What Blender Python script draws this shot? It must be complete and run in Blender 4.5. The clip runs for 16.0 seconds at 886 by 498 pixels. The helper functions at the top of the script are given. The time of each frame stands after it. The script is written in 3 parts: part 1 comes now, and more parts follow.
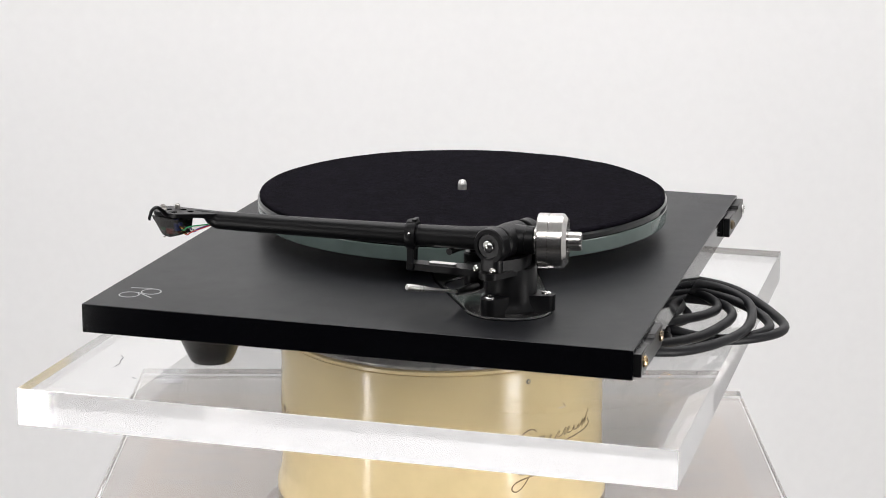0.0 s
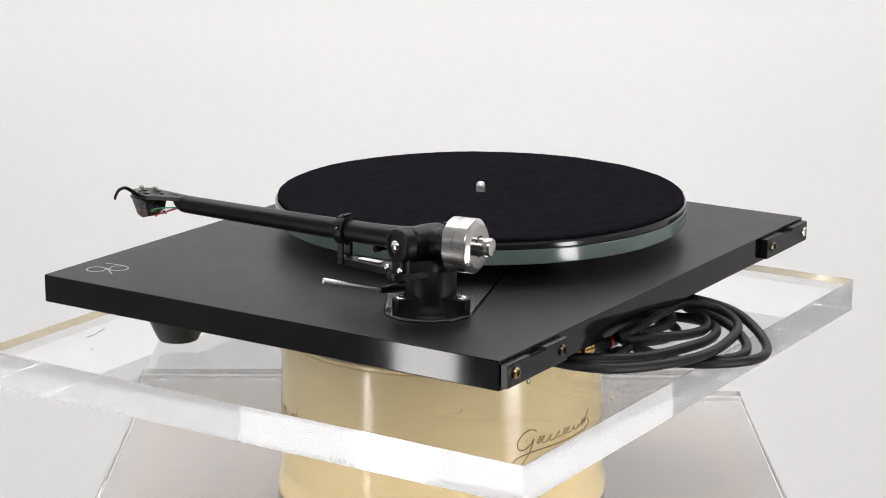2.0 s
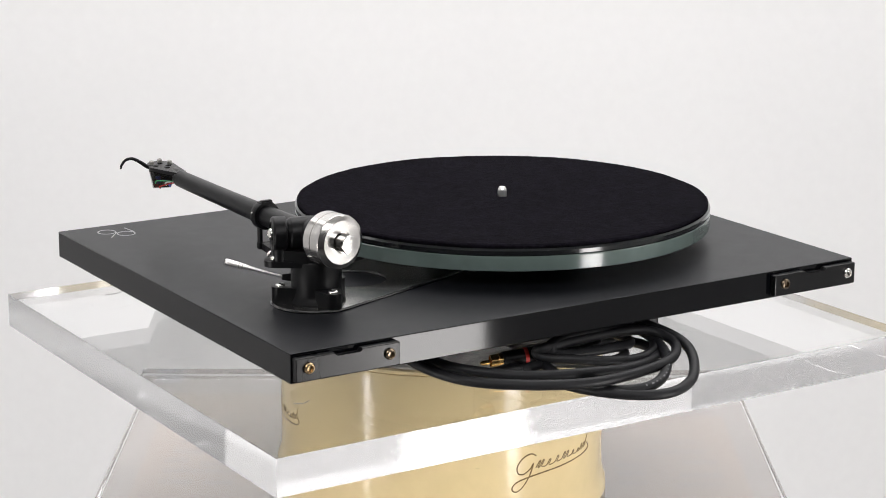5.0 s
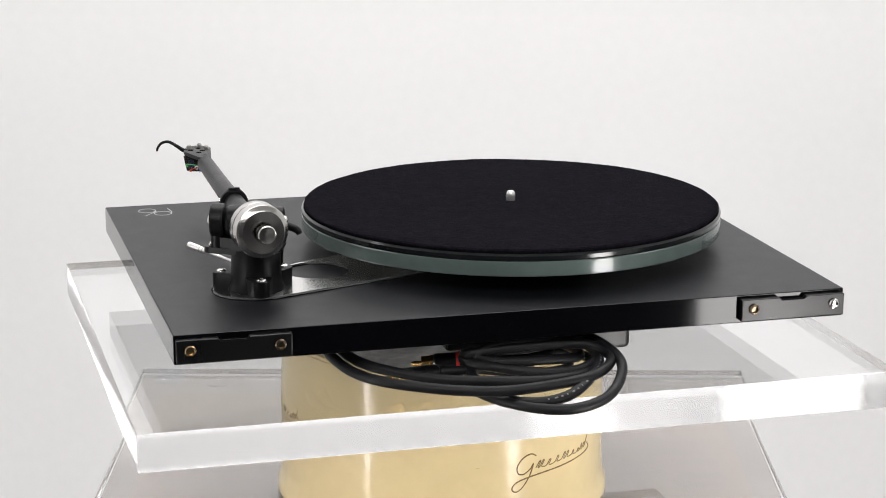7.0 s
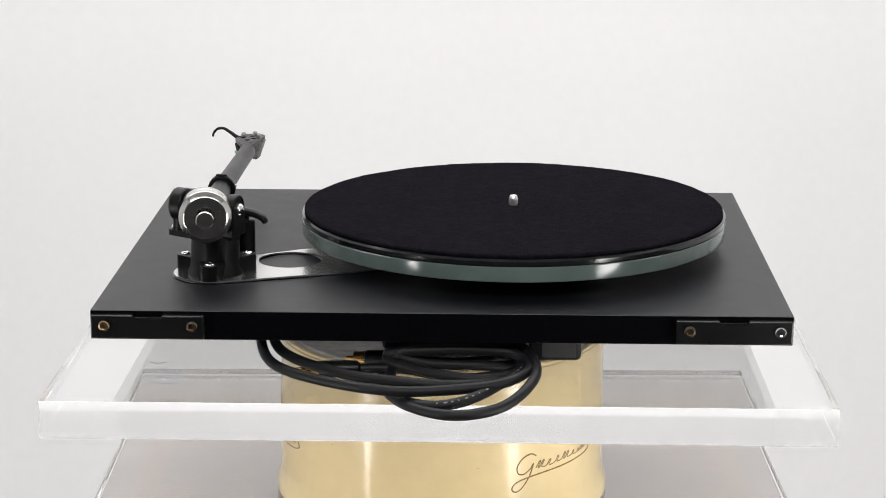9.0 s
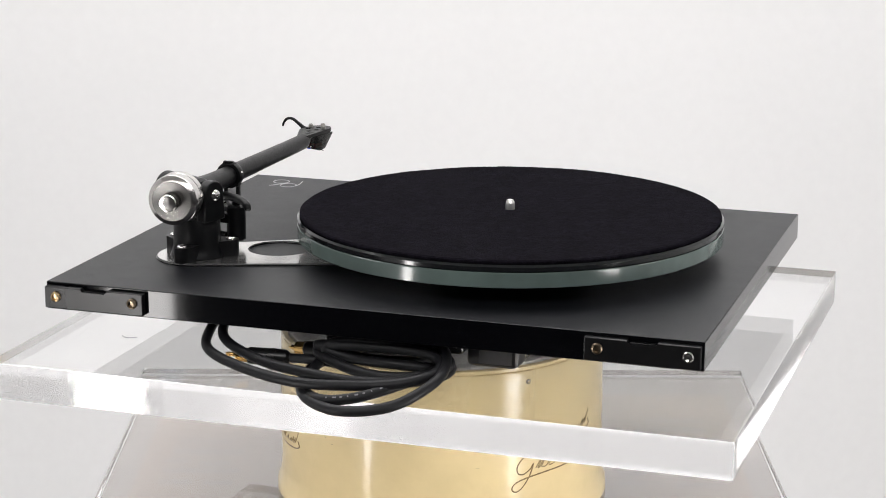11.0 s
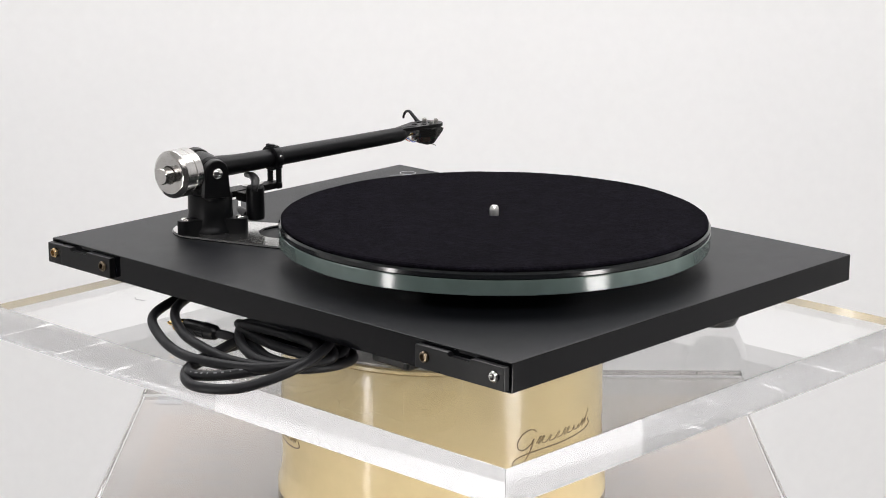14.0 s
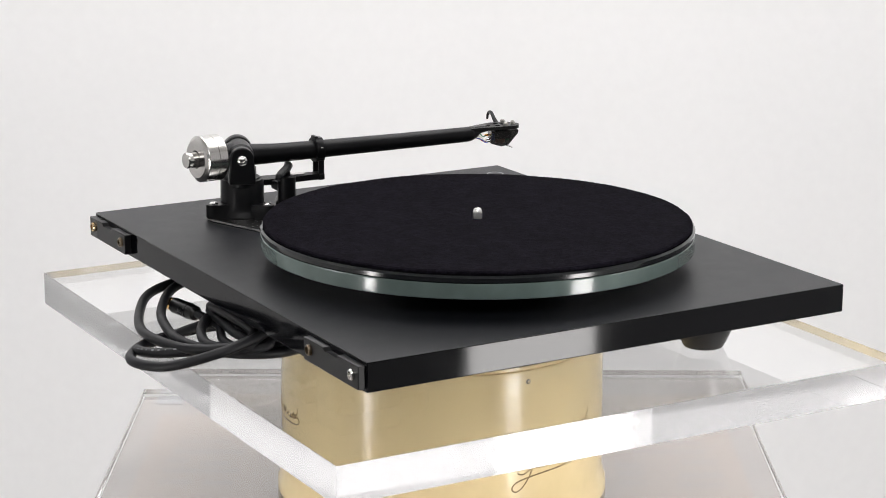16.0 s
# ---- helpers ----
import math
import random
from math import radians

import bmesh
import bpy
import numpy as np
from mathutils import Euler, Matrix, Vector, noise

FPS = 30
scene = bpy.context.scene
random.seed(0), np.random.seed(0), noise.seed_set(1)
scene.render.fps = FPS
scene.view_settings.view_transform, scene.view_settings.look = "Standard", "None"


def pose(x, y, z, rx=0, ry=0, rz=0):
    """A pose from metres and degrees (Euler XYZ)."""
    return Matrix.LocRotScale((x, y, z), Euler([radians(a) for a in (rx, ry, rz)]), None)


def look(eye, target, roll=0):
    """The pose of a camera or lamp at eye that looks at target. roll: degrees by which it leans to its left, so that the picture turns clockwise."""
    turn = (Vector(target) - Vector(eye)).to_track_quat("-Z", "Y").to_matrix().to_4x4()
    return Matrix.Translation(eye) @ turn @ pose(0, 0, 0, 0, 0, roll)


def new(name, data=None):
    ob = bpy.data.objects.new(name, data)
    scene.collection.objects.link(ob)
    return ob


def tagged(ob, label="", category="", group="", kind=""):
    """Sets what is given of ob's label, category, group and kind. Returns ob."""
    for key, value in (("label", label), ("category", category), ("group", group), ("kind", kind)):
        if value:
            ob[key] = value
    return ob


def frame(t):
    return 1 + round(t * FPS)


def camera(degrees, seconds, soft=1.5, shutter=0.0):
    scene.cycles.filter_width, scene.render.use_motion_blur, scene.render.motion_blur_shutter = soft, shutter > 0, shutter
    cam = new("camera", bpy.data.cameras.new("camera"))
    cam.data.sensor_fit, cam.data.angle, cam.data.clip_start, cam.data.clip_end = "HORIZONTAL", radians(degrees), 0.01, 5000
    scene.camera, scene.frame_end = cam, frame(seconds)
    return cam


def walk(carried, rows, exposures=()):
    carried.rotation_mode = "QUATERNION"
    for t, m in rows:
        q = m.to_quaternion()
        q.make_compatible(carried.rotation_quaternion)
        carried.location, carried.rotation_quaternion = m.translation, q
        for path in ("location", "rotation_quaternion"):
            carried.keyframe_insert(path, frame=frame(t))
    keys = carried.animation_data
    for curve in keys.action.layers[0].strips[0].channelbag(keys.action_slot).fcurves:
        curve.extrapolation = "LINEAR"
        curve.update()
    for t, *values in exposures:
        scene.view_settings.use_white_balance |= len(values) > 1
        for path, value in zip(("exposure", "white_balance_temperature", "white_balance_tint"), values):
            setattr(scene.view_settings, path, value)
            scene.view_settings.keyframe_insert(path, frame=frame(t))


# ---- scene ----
# camera on a tripod, one fixed pose
cam = camera(23.83, 16.0, soft=0.95)
EYE = look((0, -1.4621, 0.38144), (0.0004, 0, 0.01744), 0.199)
walk(cam, [(0.0, EYE), (16.0, EYE)])

# ---- light ----
world = bpy.data.worlds.new("world")
scene.world = world
world.use_nodes = True
wn = world.node_tree
sky = wn.nodes.new("ShaderNodeTexSky")
sky.sky_type, sky.sun_disc, sky.sun_elevation, sky.sun_rotation = "NISHITA", False, radians(40), radians(200)
wn.links.new(sky.outputs[0], wn.nodes["Background"].inputs[0])
wn.nodes["Background"].inputs[1].default_value = 0.08
scene.view_settings.exposure = 0.19
scene.cycles.max_bounces, scene.cycles.glossy_bounces, scene.cycles.transmission_bounces = 20, 14, 20     # light runs far inside the clear plate


def area(name, m, sx, sy, watts, colour=(1, 1, 1)):
    d = bpy.data.lights.new(name, "AREA")
    d.shape, d.size, d.size_y, d.energy, d.color = "RECTANGLE", sx, sy, watts, colour
    ob = new(name, d)
    ob.matrix_world = m
    return ob


# two upright strip lamps that flank the stand, and two added overhead fill lamps
STRIPS = ((-0.600, -0.525, 0.060, 1.8), (0.490, -0.462, 0.112, 2.5))
for x, y, w, watts in STRIPS:
    area("strip_lamp", look((x, y, -0.19), (0, 0, -0.19)), w, 0.42, watts, (1.0, 0.972, 0.957))
area("overhead_fill_north", look((0, 0.75, 1.66), (0, 0.75, 0), 0), 3.4, 1.3, 53, (1.0, 0.972, 0.957))
area("overhead_fill_south", look((0, -2.1, 1.66), (0, -2.1, 0), 0), 3.4, 1.0, 60, (1.0, 0.972, 0.957))


# ---- materials ----
def material(name, colour, rough=0.5, metal=0.0, grain=0.0, scale=200.0, bump=0.0, bump_scale=None, stain=0.0, stain_scale=8.0,
             rough_var=0.0, coat=0.0, transmission=0.0, ior=1.5, sheen=0.0, spec=0.5, stretch=(1, 1, 1)):
    m = bpy.data.materials.new(name)
    m.use_nodes = True
    nt = m.node_tree
    b = nt.nodes["Principled BSDF"]
    b.inputs["Base Color"].default_value = (*colour, 1)
    b.inputs["Roughness"].default_value = rough
    b.inputs["Metallic"].default_value = metal
    b.inputs["IOR"].default_value = ior
    b.inputs["Coat Weight"].default_value = coat
    b.inputs["Coat Roughness"].default_value = 0.06
    b.inputs["Transmission Weight"].default_value = transmission
    b.inputs["Sheen Weight"].default_value = sheen
    b.inputs["Specular IOR Level"].default_value = spec
    tc = nt.nodes.new("ShaderNodeTexCoord")
    mp = nt.nodes.new("ShaderNodeMapping")
    mp.inputs["Scale"].default_value = stretch
    nt.links.new(tc.outputs["Object"], mp.inputs[0])

    def tex(sc, detail=4.0):
        n = nt.nodes.new("ShaderNodeTexNoise")
        n.inputs["Scale"].default_value, n.inputs["Detail"].default_value = sc, detail
        nt.links.new(mp.outputs[0], n.inputs["Vector"])
        return n

    def ranged(socket, lo, hi, a=0.3, z=0.7):
        n = nt.nodes.new("ShaderNodeMapRange")
        n.inputs["From Min"].default_value, n.inputs["From Max"].default_value = a, z
        n.inputs["To Min"].default_value, n.inputs["To Max"].default_value = lo, hi
        nt.links.new(socket, n.inputs["Value"])
        return n.outputs[0]

    if grain or stain:
        f1 = ranged(tex(scale).outputs[0], 1 - grain, 1 + grain)
        f2 = ranged(tex(stain_scale).outputs[0], 1 - stain, 1 + stain)
        mul = nt.nodes.new("ShaderNodeMath")
        mul.operation = "MULTIPLY"
        nt.links.new(f1, mul.inputs[0]), nt.links.new(f2, mul.inputs[1])
        mix = nt.nodes.new("ShaderNodeVectorMath")
        mix.operation = "SCALE"
        mix.inputs[0].default_value = colour
        nt.links.new(mul.outputs[0], mix.inputs["Scale"])
        nt.links.new(mix.outputs[0], b.inputs["Base Color"])
    if rough_var:
        nt.links.new(ranged(tex(stain_scale * 2.5).outputs[0], max(0.0, rough - rough_var), rough + rough_var), b.inputs["Roughness"])
    if bump:
        bp = nt.nodes.new("ShaderNodeBump")
        bp.inputs["Strength"].default_value, bp.inputs["Distance"].default_value = bump, 0.001
        nt.links.new(tex(bump_scale or scale).outputs[0], bp.inputs["Height"])
        nt.links.new(bp.outputs[0], b.inputs["Normal"])
    return m


WALL = material("white_wall_paint", (0.86, 0.858, 0.853), 0.7, grain=0.01, scale=60, stain=0.015, stain_scale=0.9, bump=0.03)
# greyer than the back wall only to weaken its reflection in gloss and acrylic
SIDE_WALL = material("dimmed_side_wall", (0.64, 0.638, 0.634), 0.7, grain=0.01, scale=60, stain=0.03, stain_scale=0.9)
DARK_WALL = material("charcoal_wall_paint", (0.030, 0.030, 0.032), 0.8, grain=0.05, scale=60, stain=0.05, stain_scale=2)
# grey chosen so the unseen floor throws less light up at drum and plate
BAY_FLOOR = material("dimmed_bay_floor", (0.50, 0.495, 0.485), 0.6, grain=0.03, scale=40, stain=0.04, stain_scale=2)
FLOOR = material("dark_floor", (0.045, 0.043, 0.042), 0.6, grain=0.04, scale=40, stain=0.05, stain_scale=2)
TOP = material("black_laminate", (0.0054, 0.0059, 0.0076), 0.42, grain=0.12, scale=900, bump=0.10, bump_scale=1600, stain=0.04, stain_scale=30, rough_var=0.015, spec=0.22)
GLOSS = material("black_gloss", (0.0015, 0.0016, 0.0022), 0.07, rough_var=0.008, stain_scale=14, spec=0.25)
SATIN = material("black_satin_cast", (0.0032, 0.0033, 0.0038), 0.36, grain=0.1, scale=500, bump=0.12, bump_scale=1800, rough_var=0.05, spec=0.18)
PLASTIC = material("black_plastic", (0.0035, 0.0036, 0.004), 0.3, grain=0.1, scale=400, bump=0.06, bump_scale=900, rough_var=0.05, spec=0.3)
GREY_PLASTIC = material("dark_grey_plastic", (0.02, 0.02, 0.021), 0.4, grain=0.1, scale=400)
RUBBER = material("black_rubber", (0.007, 0.0068, 0.007), 0.24, grain=0.12, scale=300, bump=0.1, bump_scale=700, stain=0.15, stain_scale=30)
CABLE = material("black_cable_sheath", (0.0052, 0.0054, 0.0066), 0.48, grain=0.12, scale=400, bump=0.08, bump_scale=900, rough_var=0.06, stain_scale=25, spec=0.24)
STEEL = material("brushed_steel", (0.66, 0.655, 0.645), 0.21, 1.0, grain=0.02, scale=90, rough_var=0.02, stretch=(1, 5, 1))
TURNED = material("turned_steel", (0.58, 0.565, 0.545), 0.17, 1.0, grain=0.04, scale=300, rough_var=0.04)
tn = TURNED.node_tree
tan = tn.nodes.new("ShaderNodeTangent")
tan.direction_type, tan.axis = "RADIAL", "Z"
tn.links.new(tan.outputs[0], tn.nodes["Principled BSDF"].inputs["Tangent"])
tn.nodes["Principled BSDF"].inputs["Anisotropic"].default_value = 0.6
SATIN_STEEL = material("satin_steel", (0.80, 0.79, 0.77), 0.34, 1.0, grain=0.03, scale=300, rough_var=0.04)
CHROME = material("polished_steel", (0.72, 0.71, 0.69), 0.1, 1.0, rough_var=0.03, stain_scale=50)
BRONZE = material("dark_bronze", (0.45, 0.33, 0.19), 0.25, 1.0, rough_var=0.05, stain_scale=60)
DARK_BRONZE = material("tarnished_bronze", (0.17, 0.135, 0.095), 0.3, 1.0, rough_var=0.05, stain_scale=60)
DULL_STEEL = material("dull_steel", (0.40, 0.385, 0.36), 0.32, 1.0, rough_var=0.05, stain_scale=60)
BRASS = material("gilt_brass", (0.78, 0.50, 0.18), 0.18, 1.0, rough_var=0.05, stain_scale=60)
FELT = material("black_felt", (0.0048, 0.0042, 0.0064), 0.95, grain=0.7, scale=420, bump=0.9, bump_scale=800, stain=0.3, stain_scale=90, spec=0.02)
GLASS_RING = material("green_glass_edge", (0.112, 0.150, 0.140), 0.13, transmission=0.28, grain=0.08, scale=60, stain=0.2, stain_scale=14, coat=0.0)
SMOKED = material("smoked_glass", (0.006, 0.007, 0.008), 0.13, coat=0.0, rough_var=0.02)
ACRYLIC = material("clear_acrylic", (0.985, 0.99, 0.99), 0.0, transmission=1.0, ior=1.49)
EDGE = material("sawn_polished_acrylic", (0.985, 0.988, 0.99), 0.07, transmission=1.0, ior=1.49, bump=0.12, bump_scale=12)
ACRYLIC_LOW = material("clear_acrylic_sheet", (0.97, 0.975, 0.98), 0.03, transmission=1.0, ior=1.49)
CREAM = material("cream_enamel", (0.68, 0.545, 0.300), 0.17, grain=0.02, scale=90, stain=0.06, stain_scale=16, coat=0.2, bump=0.35, bump_scale=60, rough_var=0.06)
DISC = material("dusty_grey_disc", (0.62, 0.61, 0.595), 0.34, 0.55, grain=0.22, scale=140, stain=0.25, stain_scale=35, bump=0.15, bump_scale=120)
BOARD = material("grey_board", (0.205, 0.183, 0.168), 0.6, grain=0.03, scale=160, stain=0.10, stain_scale=30)
PAPER = material("beige_paper", (0.240, 0.197, 0.163), 0.7, grain=0.03, scale=120, stain=0.08, stain_scale=12)
FADED = material("faded_blue_print", (0.196, 0.172, 0.157), 0.7, grain=0.06, scale=90, stain=0.10, stain_scale=40)
GREY = material("grey_label", (0.22, 0.22, 0.23), 0.5, grain=0.1, scale=200)
STAND = material("white_laminate", (0.78, 0.775, 0.765), 0.4, grain=0.02, scale=80, stain=0.02)
MARK = material("brown_script_ink", (0.17, 0.11, 0.035), 0.35, grain=0.2, scale=300)
SCUFF = material("brown_scuff", (0.30, 0.235, 0.13), 0.6, grain=0.3, scale=500)
SILVER_INK = material("silver_ink", (0.42, 0.42, 0.43), 0.4, grain=0.1, scale=900)
PALE_INK = material("pale_print", (0.13, 0.13, 0.14), 0.5, grain=0.2, scale=900)
CART = material("smoked_clear_shell", (0.05, 0.048, 0.046), 0.08, transmission=0.6, ior=1.45)
RED = material("red_wire", (0.45, 0.03, 0.025), 0.4, grain=0.05)
GREEN = material("green_wire", (0.02, 0.30, 0.11), 0.4, grain=0.05)
BLUE = material("blue_wire", (0.03, 0.07, 0.42), 0.4, grain=0.05)
WHITE_WIRE = material("white_wire", (0.75, 0.74, 0.72), 0.4, grain=0.05)
COPPER = material("coil_copper", (0.60, 0.36, 0.24), 0.3, 0.8, grain=0.05)


# ---- mesh helpers ----
def finish(name, bm, mat, smooth=20):
    me = bpy.data.meshes.new(name)
    bmesh.ops.recalc_face_normals(bm, faces=bm.faces[:])
    limit = radians(smooth)
    for e in bm.edges:
        e.smooth = len(e.link_faces) == 2 and e.calc_face_angle(4.0) < limit
    for f in bm.faces:
        f.smooth = True
    bm.to_mesh(me)
    bm.free()
    for mm in (mat if isinstance(mat, (list, tuple)) else [mat]):
        me.materials.append(mm)
    return me


def part(name, bm, mat, parent, label="", m=None, smooth=20):
    ob = new(name, finish(name, bm, mat, smooth))
    ob.parent = parent
    if m is not None:
        ob.matrix_basis = m
    return tagged(ob, label)


def thing(name, label, category, group="", kind=""):
    return tagged(new(name), label, category, group, kind)


def solid(name, bm, mat, label, category, group="", kind="", smooth=20):
    return tagged(new(name, finish(name, bm, mat, smooth)), label, category, group, kind)


def box(a, b, bevel=0.0, seg=2):
    bm = bmesh.new()
    c = [(a[i] + b[i]) / 2 for i in range(3)]
    bmesh.ops.create_cube(bm, size=1, matrix=Matrix.Translation(c) @ Matrix.Diagonal((*[abs(b[i] - a[i]) for i in range(3)], 1)))
    if bevel:
        bmesh.ops.bevel(bm, geom=bm.edges[:], offset=bevel, segments=seg, profile=0.5, affect="EDGES")
    return bm


def turned(profile, seg=48, m=None):
    """A lathed solid: profile of (radius, height) from the bottom to the top, closed on the axis."""
    bm = bmesh.new()
    rings = []
    for r, z in profile:
        rings.append([bm.verts.new((r * math.cos(2 * math.pi * k / seg), r * math.sin(2 * math.pi * k / seg), z)) for k in range(seg)])
    for a, b in zip(rings, rings[1:]):
        for k in range(seg):
            bm.faces.new((a[k], a[(k + 1) % seg], b[(k + 1) % seg], b[k]))
    bm.faces.new(rings[0][::-1]), bm.faces.new(rings[-1])
    if m is not None:
        bmesh.ops.transform(bm, matrix=m, verts=bm.verts[:])
    return bm


def ringed(profile, seg=48, m=None):
    """A lathed ring: the closed profile of (radius, height) does not touch the axis."""
    bm = bmesh.new()
    rings = [[bm.verts.new((r * math.cos(2 * math.pi * k / seg), r * math.sin(2 * math.pi * k / seg), z)) for k in range(seg)] for r, z in profile]
    for a, b in zip(rings, rings[1:] + rings[:1]):
        for k in range(seg):
            bm.faces.new((a[k], a[(k + 1) % seg], b[(k + 1) % seg], b[k]))
    if m is not None:
        bmesh.ops.transform(bm, matrix=m, verts=bm.verts[:])
    return bm


def along(a, b):
    """The pose whose z axis runs from a to b, at a."""
    a, b = Vector(a), Vector(b)
    return Matrix.Translation(a) @ (b - a).to_track_quat("Z", "Y").to_matrix().to_4x4()


def smooth_path(points, n=8):
    """A Catmull-Rom line through the points."""
    pts = [Vector(p) for p in points]
    pts = [2 * pts[0] - pts[1]] + pts + [2 * pts[-1] - pts[-2]]
    out = []
    for i in range(1, len(pts) - 2):
        p0, p1, p2, p3 = pts[i - 1:i + 3]
        for k in range(n):
            t = k / n
            out.append(0.5 * (2 * p1 + (p2 - p0) * t + (2 * p0 - 5 * p1 + 4 * p2 - p3) * t * t + (3 * p1 - p0 - 3 * p2 + p3) * t ** 3))
    out.append(pts[-2])
    return out


def tube(points, radius, seg=10, n=8, flat=1.0, bm=None):
    """A round (or flattened) bar along a smooth line; radius is one number or one for each point."""
    line = smooth_path(points, n) if n else [Vector(p) for p in points]
    own = bm is None
    bm = bm or bmesh.new()
    seg = max(seg, 20) if n and seg > 6 else seg
    rings, side = [], None
    for i, p in enumerate(line):
        d = (line[min(i + 1, len(line) - 1)] - line[max(i - 1, 0)]).normalized()
        if side is None:
            side = d.cross(Vector((0, 0, 1)))
            if side.length < 0.1:
                side = d.cross(Vector((0, 1, 0)))
        side = (side - d * side.dot(d)).normalized()
        up = side.cross(d)
        if isinstance(radius, (list, tuple)):
            u = i / max(1, len(line) - 1) * (len(radius) - 1)
            k = min(int(u), len(radius) - 2)
            r = radius[k] + (radius[k + 1] - radius[k]) * (u - k)
        else:
            r = radius
        rings.append([bm.verts.new(p + side * (r * math.cos(2 * math.pi * k / seg)) + up * (r * flat * math.sin(2 * math.pi * k / seg))) for k in range(seg)])
    for a, b in zip(rings, rings[1:]):
        for k in range(seg):
            bm.faces.new((a[k], a[(k + 1) % seg], b[(k + 1) % seg], b[k]))
    bm.faces.new(rings[0][::-1]), bm.faces.new(rings[-1])
    return bm


def slab(outline, z0, z1, holes=(), bevel=0.0):
    """A flat plate of a closed outline, with round holes (x, y, r)."""
    bm = bmesh.new()
    if not holes:
        lo = [bm.verts.new((x, y, z0)) for x, y in outline]
        hi = [bm.verts.new((x, y, z1)) for x, y in outline]
        n = len(lo)
        bm.faces.new(lo[::-1])
        top = bm.faces.new(hi)
        for k in range(n):
            bm.faces.new((lo[k], lo[(k + 1) % n], hi[(k + 1) % n], hi[k]))
        if bevel:
            bmesh.ops.bevel(bm, geom=top.edges[:], offset=bevel, segments=2, profile=0.5, affect="EDGES")
        return bm
    for z in (z0, z1):
        edges = []
        for loop in [outline] + [[(x + r * math.cos(2 * math.pi * k / 40), y + r * math.sin(2 * math.pi * k / 40)) for k in range(40)] for x, y, r in holes]:
            vs = [bm.verts.new((x, y, z)) for x, y in loop]
            edges += [bm.edges.new((vs[k], vs[(k + 1) % len(vs)])) for k in range(len(vs))]
        bmesh.ops.triangle_fill(bm, use_beauty=True, edges=edges)
    for loop in [outline] + [[(x + r * math.cos(2 * math.pi * k / 40), y + r * math.sin(2 * math.pi * k / 40)) for k in range(40)] for x, y, r in holes]:
        lo = [bm.verts.new((x, y, z0)) for x, y in loop]
        hi = [bm.verts.new((x, y, z1)) for x, y in loop]
        for k in range(len(lo)):
            bm.faces.new((lo[k], lo[(k + 1) % len(lo)], hi[(k + 1) % len(lo)], hi[k]))
    bmesh.ops.remove_doubles(bm, verts=bm.verts[:], dist=1e-6)
    return bm


def hull(circles, n=64):
    """The outline round several circles (x, y, r)."""
    pts = sorted({(x + r * math.cos(2 * math.pi * k / n), y + r * math.sin(2 * math.pi * k / n)) for x, y, r in circles for k in range(n)})

    def half(seq):
        out = []
        for p in seq:
            while len(out) > 1 and (out[-1][0] - out[-2][0]) * (p[1] - out[-2][1]) - (out[-1][1] - out[-2][1]) * (p[0] - out[-2][0]) <= 0:
                out.pop()
            out.append(p)
        return out[:-1]
    return half(pts) + half(pts[::-1])


def screw(parent, place, axis, r, h, mat, name="screw", label="", slot=True):
    """A round-headed screw with a hexagonal recess, its head rising along axis."""
    prof = [(r, 0), (r, h * 0.55), (r * 0.82, h * 0.92), (r * 0.62, h), (r * 0.54, h * 0.08), (0.0001, h * 0.04)] if slot else \
        [(r, 0), (r, h * 0.5), (r * 0.75, h * 0.9), (r * 0.3, h)]
    return part(name, turned(prof, 20, along(place, Vector(place) + Vector(axis))), mat, parent, label)


def dome(parent, place, axis, r, h, mat, name="screw"):
    """A polished dome-headed bolt with a small recess."""
    prof = [(r, 0), (r, h * 0.25)] + [(r * math.cos(radians(q)), h * (0.25 + 0.75 * math.sin(radians(q)))) for q in (15, 30, 45, 60, 72)] + [(r * 0.26, h * 0.70), (r * 0.05, h * 0.66)]
    return part(name, turned(prof, 24, along(place, Vector(place) + Vector(axis))), mat, parent, smooth=50)


# ---- the room ----
def wall(name, pieces, mat=None, label="plain white painted wall"):
    bm = bmesh.new()
    for a, b in pieces:
        c = [(a[i] + b[i]) / 2 for i in range(3)]
        bmesh.ops.create_cube(bm, size=1, matrix=Matrix.Translation(c) @ Matrix.Diagonal((*[b[i] - a[i] for i in range(3)], 1)))
    return solid(name, bm, mat or WALL, label, "wall", kind="structure")


# a white bay behind the stand, the rest of the room dark
X, Y0, YS, YM, Y1, Z0, Z1 = 2.1, -3.4, -1.75, -0.60, 1.55, -1.10, 1.60
DARK = "plain charcoal painted wall"
wall("wall_north", [((-X - 0.12, Y1, Z0), (X + 0.12, Y1 + 0.12, Z1))])
wall("wall_south", [((-X - 0.12, Y0 - 0.12, Z0), (X + 0.12, Y0, Z1))], DARK_WALL, DARK)
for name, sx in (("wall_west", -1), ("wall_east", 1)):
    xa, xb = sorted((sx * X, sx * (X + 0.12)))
    # unseen bay side, its dimmer reflection put into the wall colour
    wall(name + "_bay", [((xa, YS, Z0), (xb, Y1, Z1))], SIDE_WALL, "plain side wall out of view, greyed to dim its reflection")
    wall(name, [((xa, Y0, Z0), (xb, YS, Z1))], DARK_WALL, DARK)
solid("floor", box((-X - 0.12, Y0 - 0.12, Z0 - 0.1), (X + 0.12, YM, Z0)), FLOOR, "dark smooth floor", "floor", kind="structure")
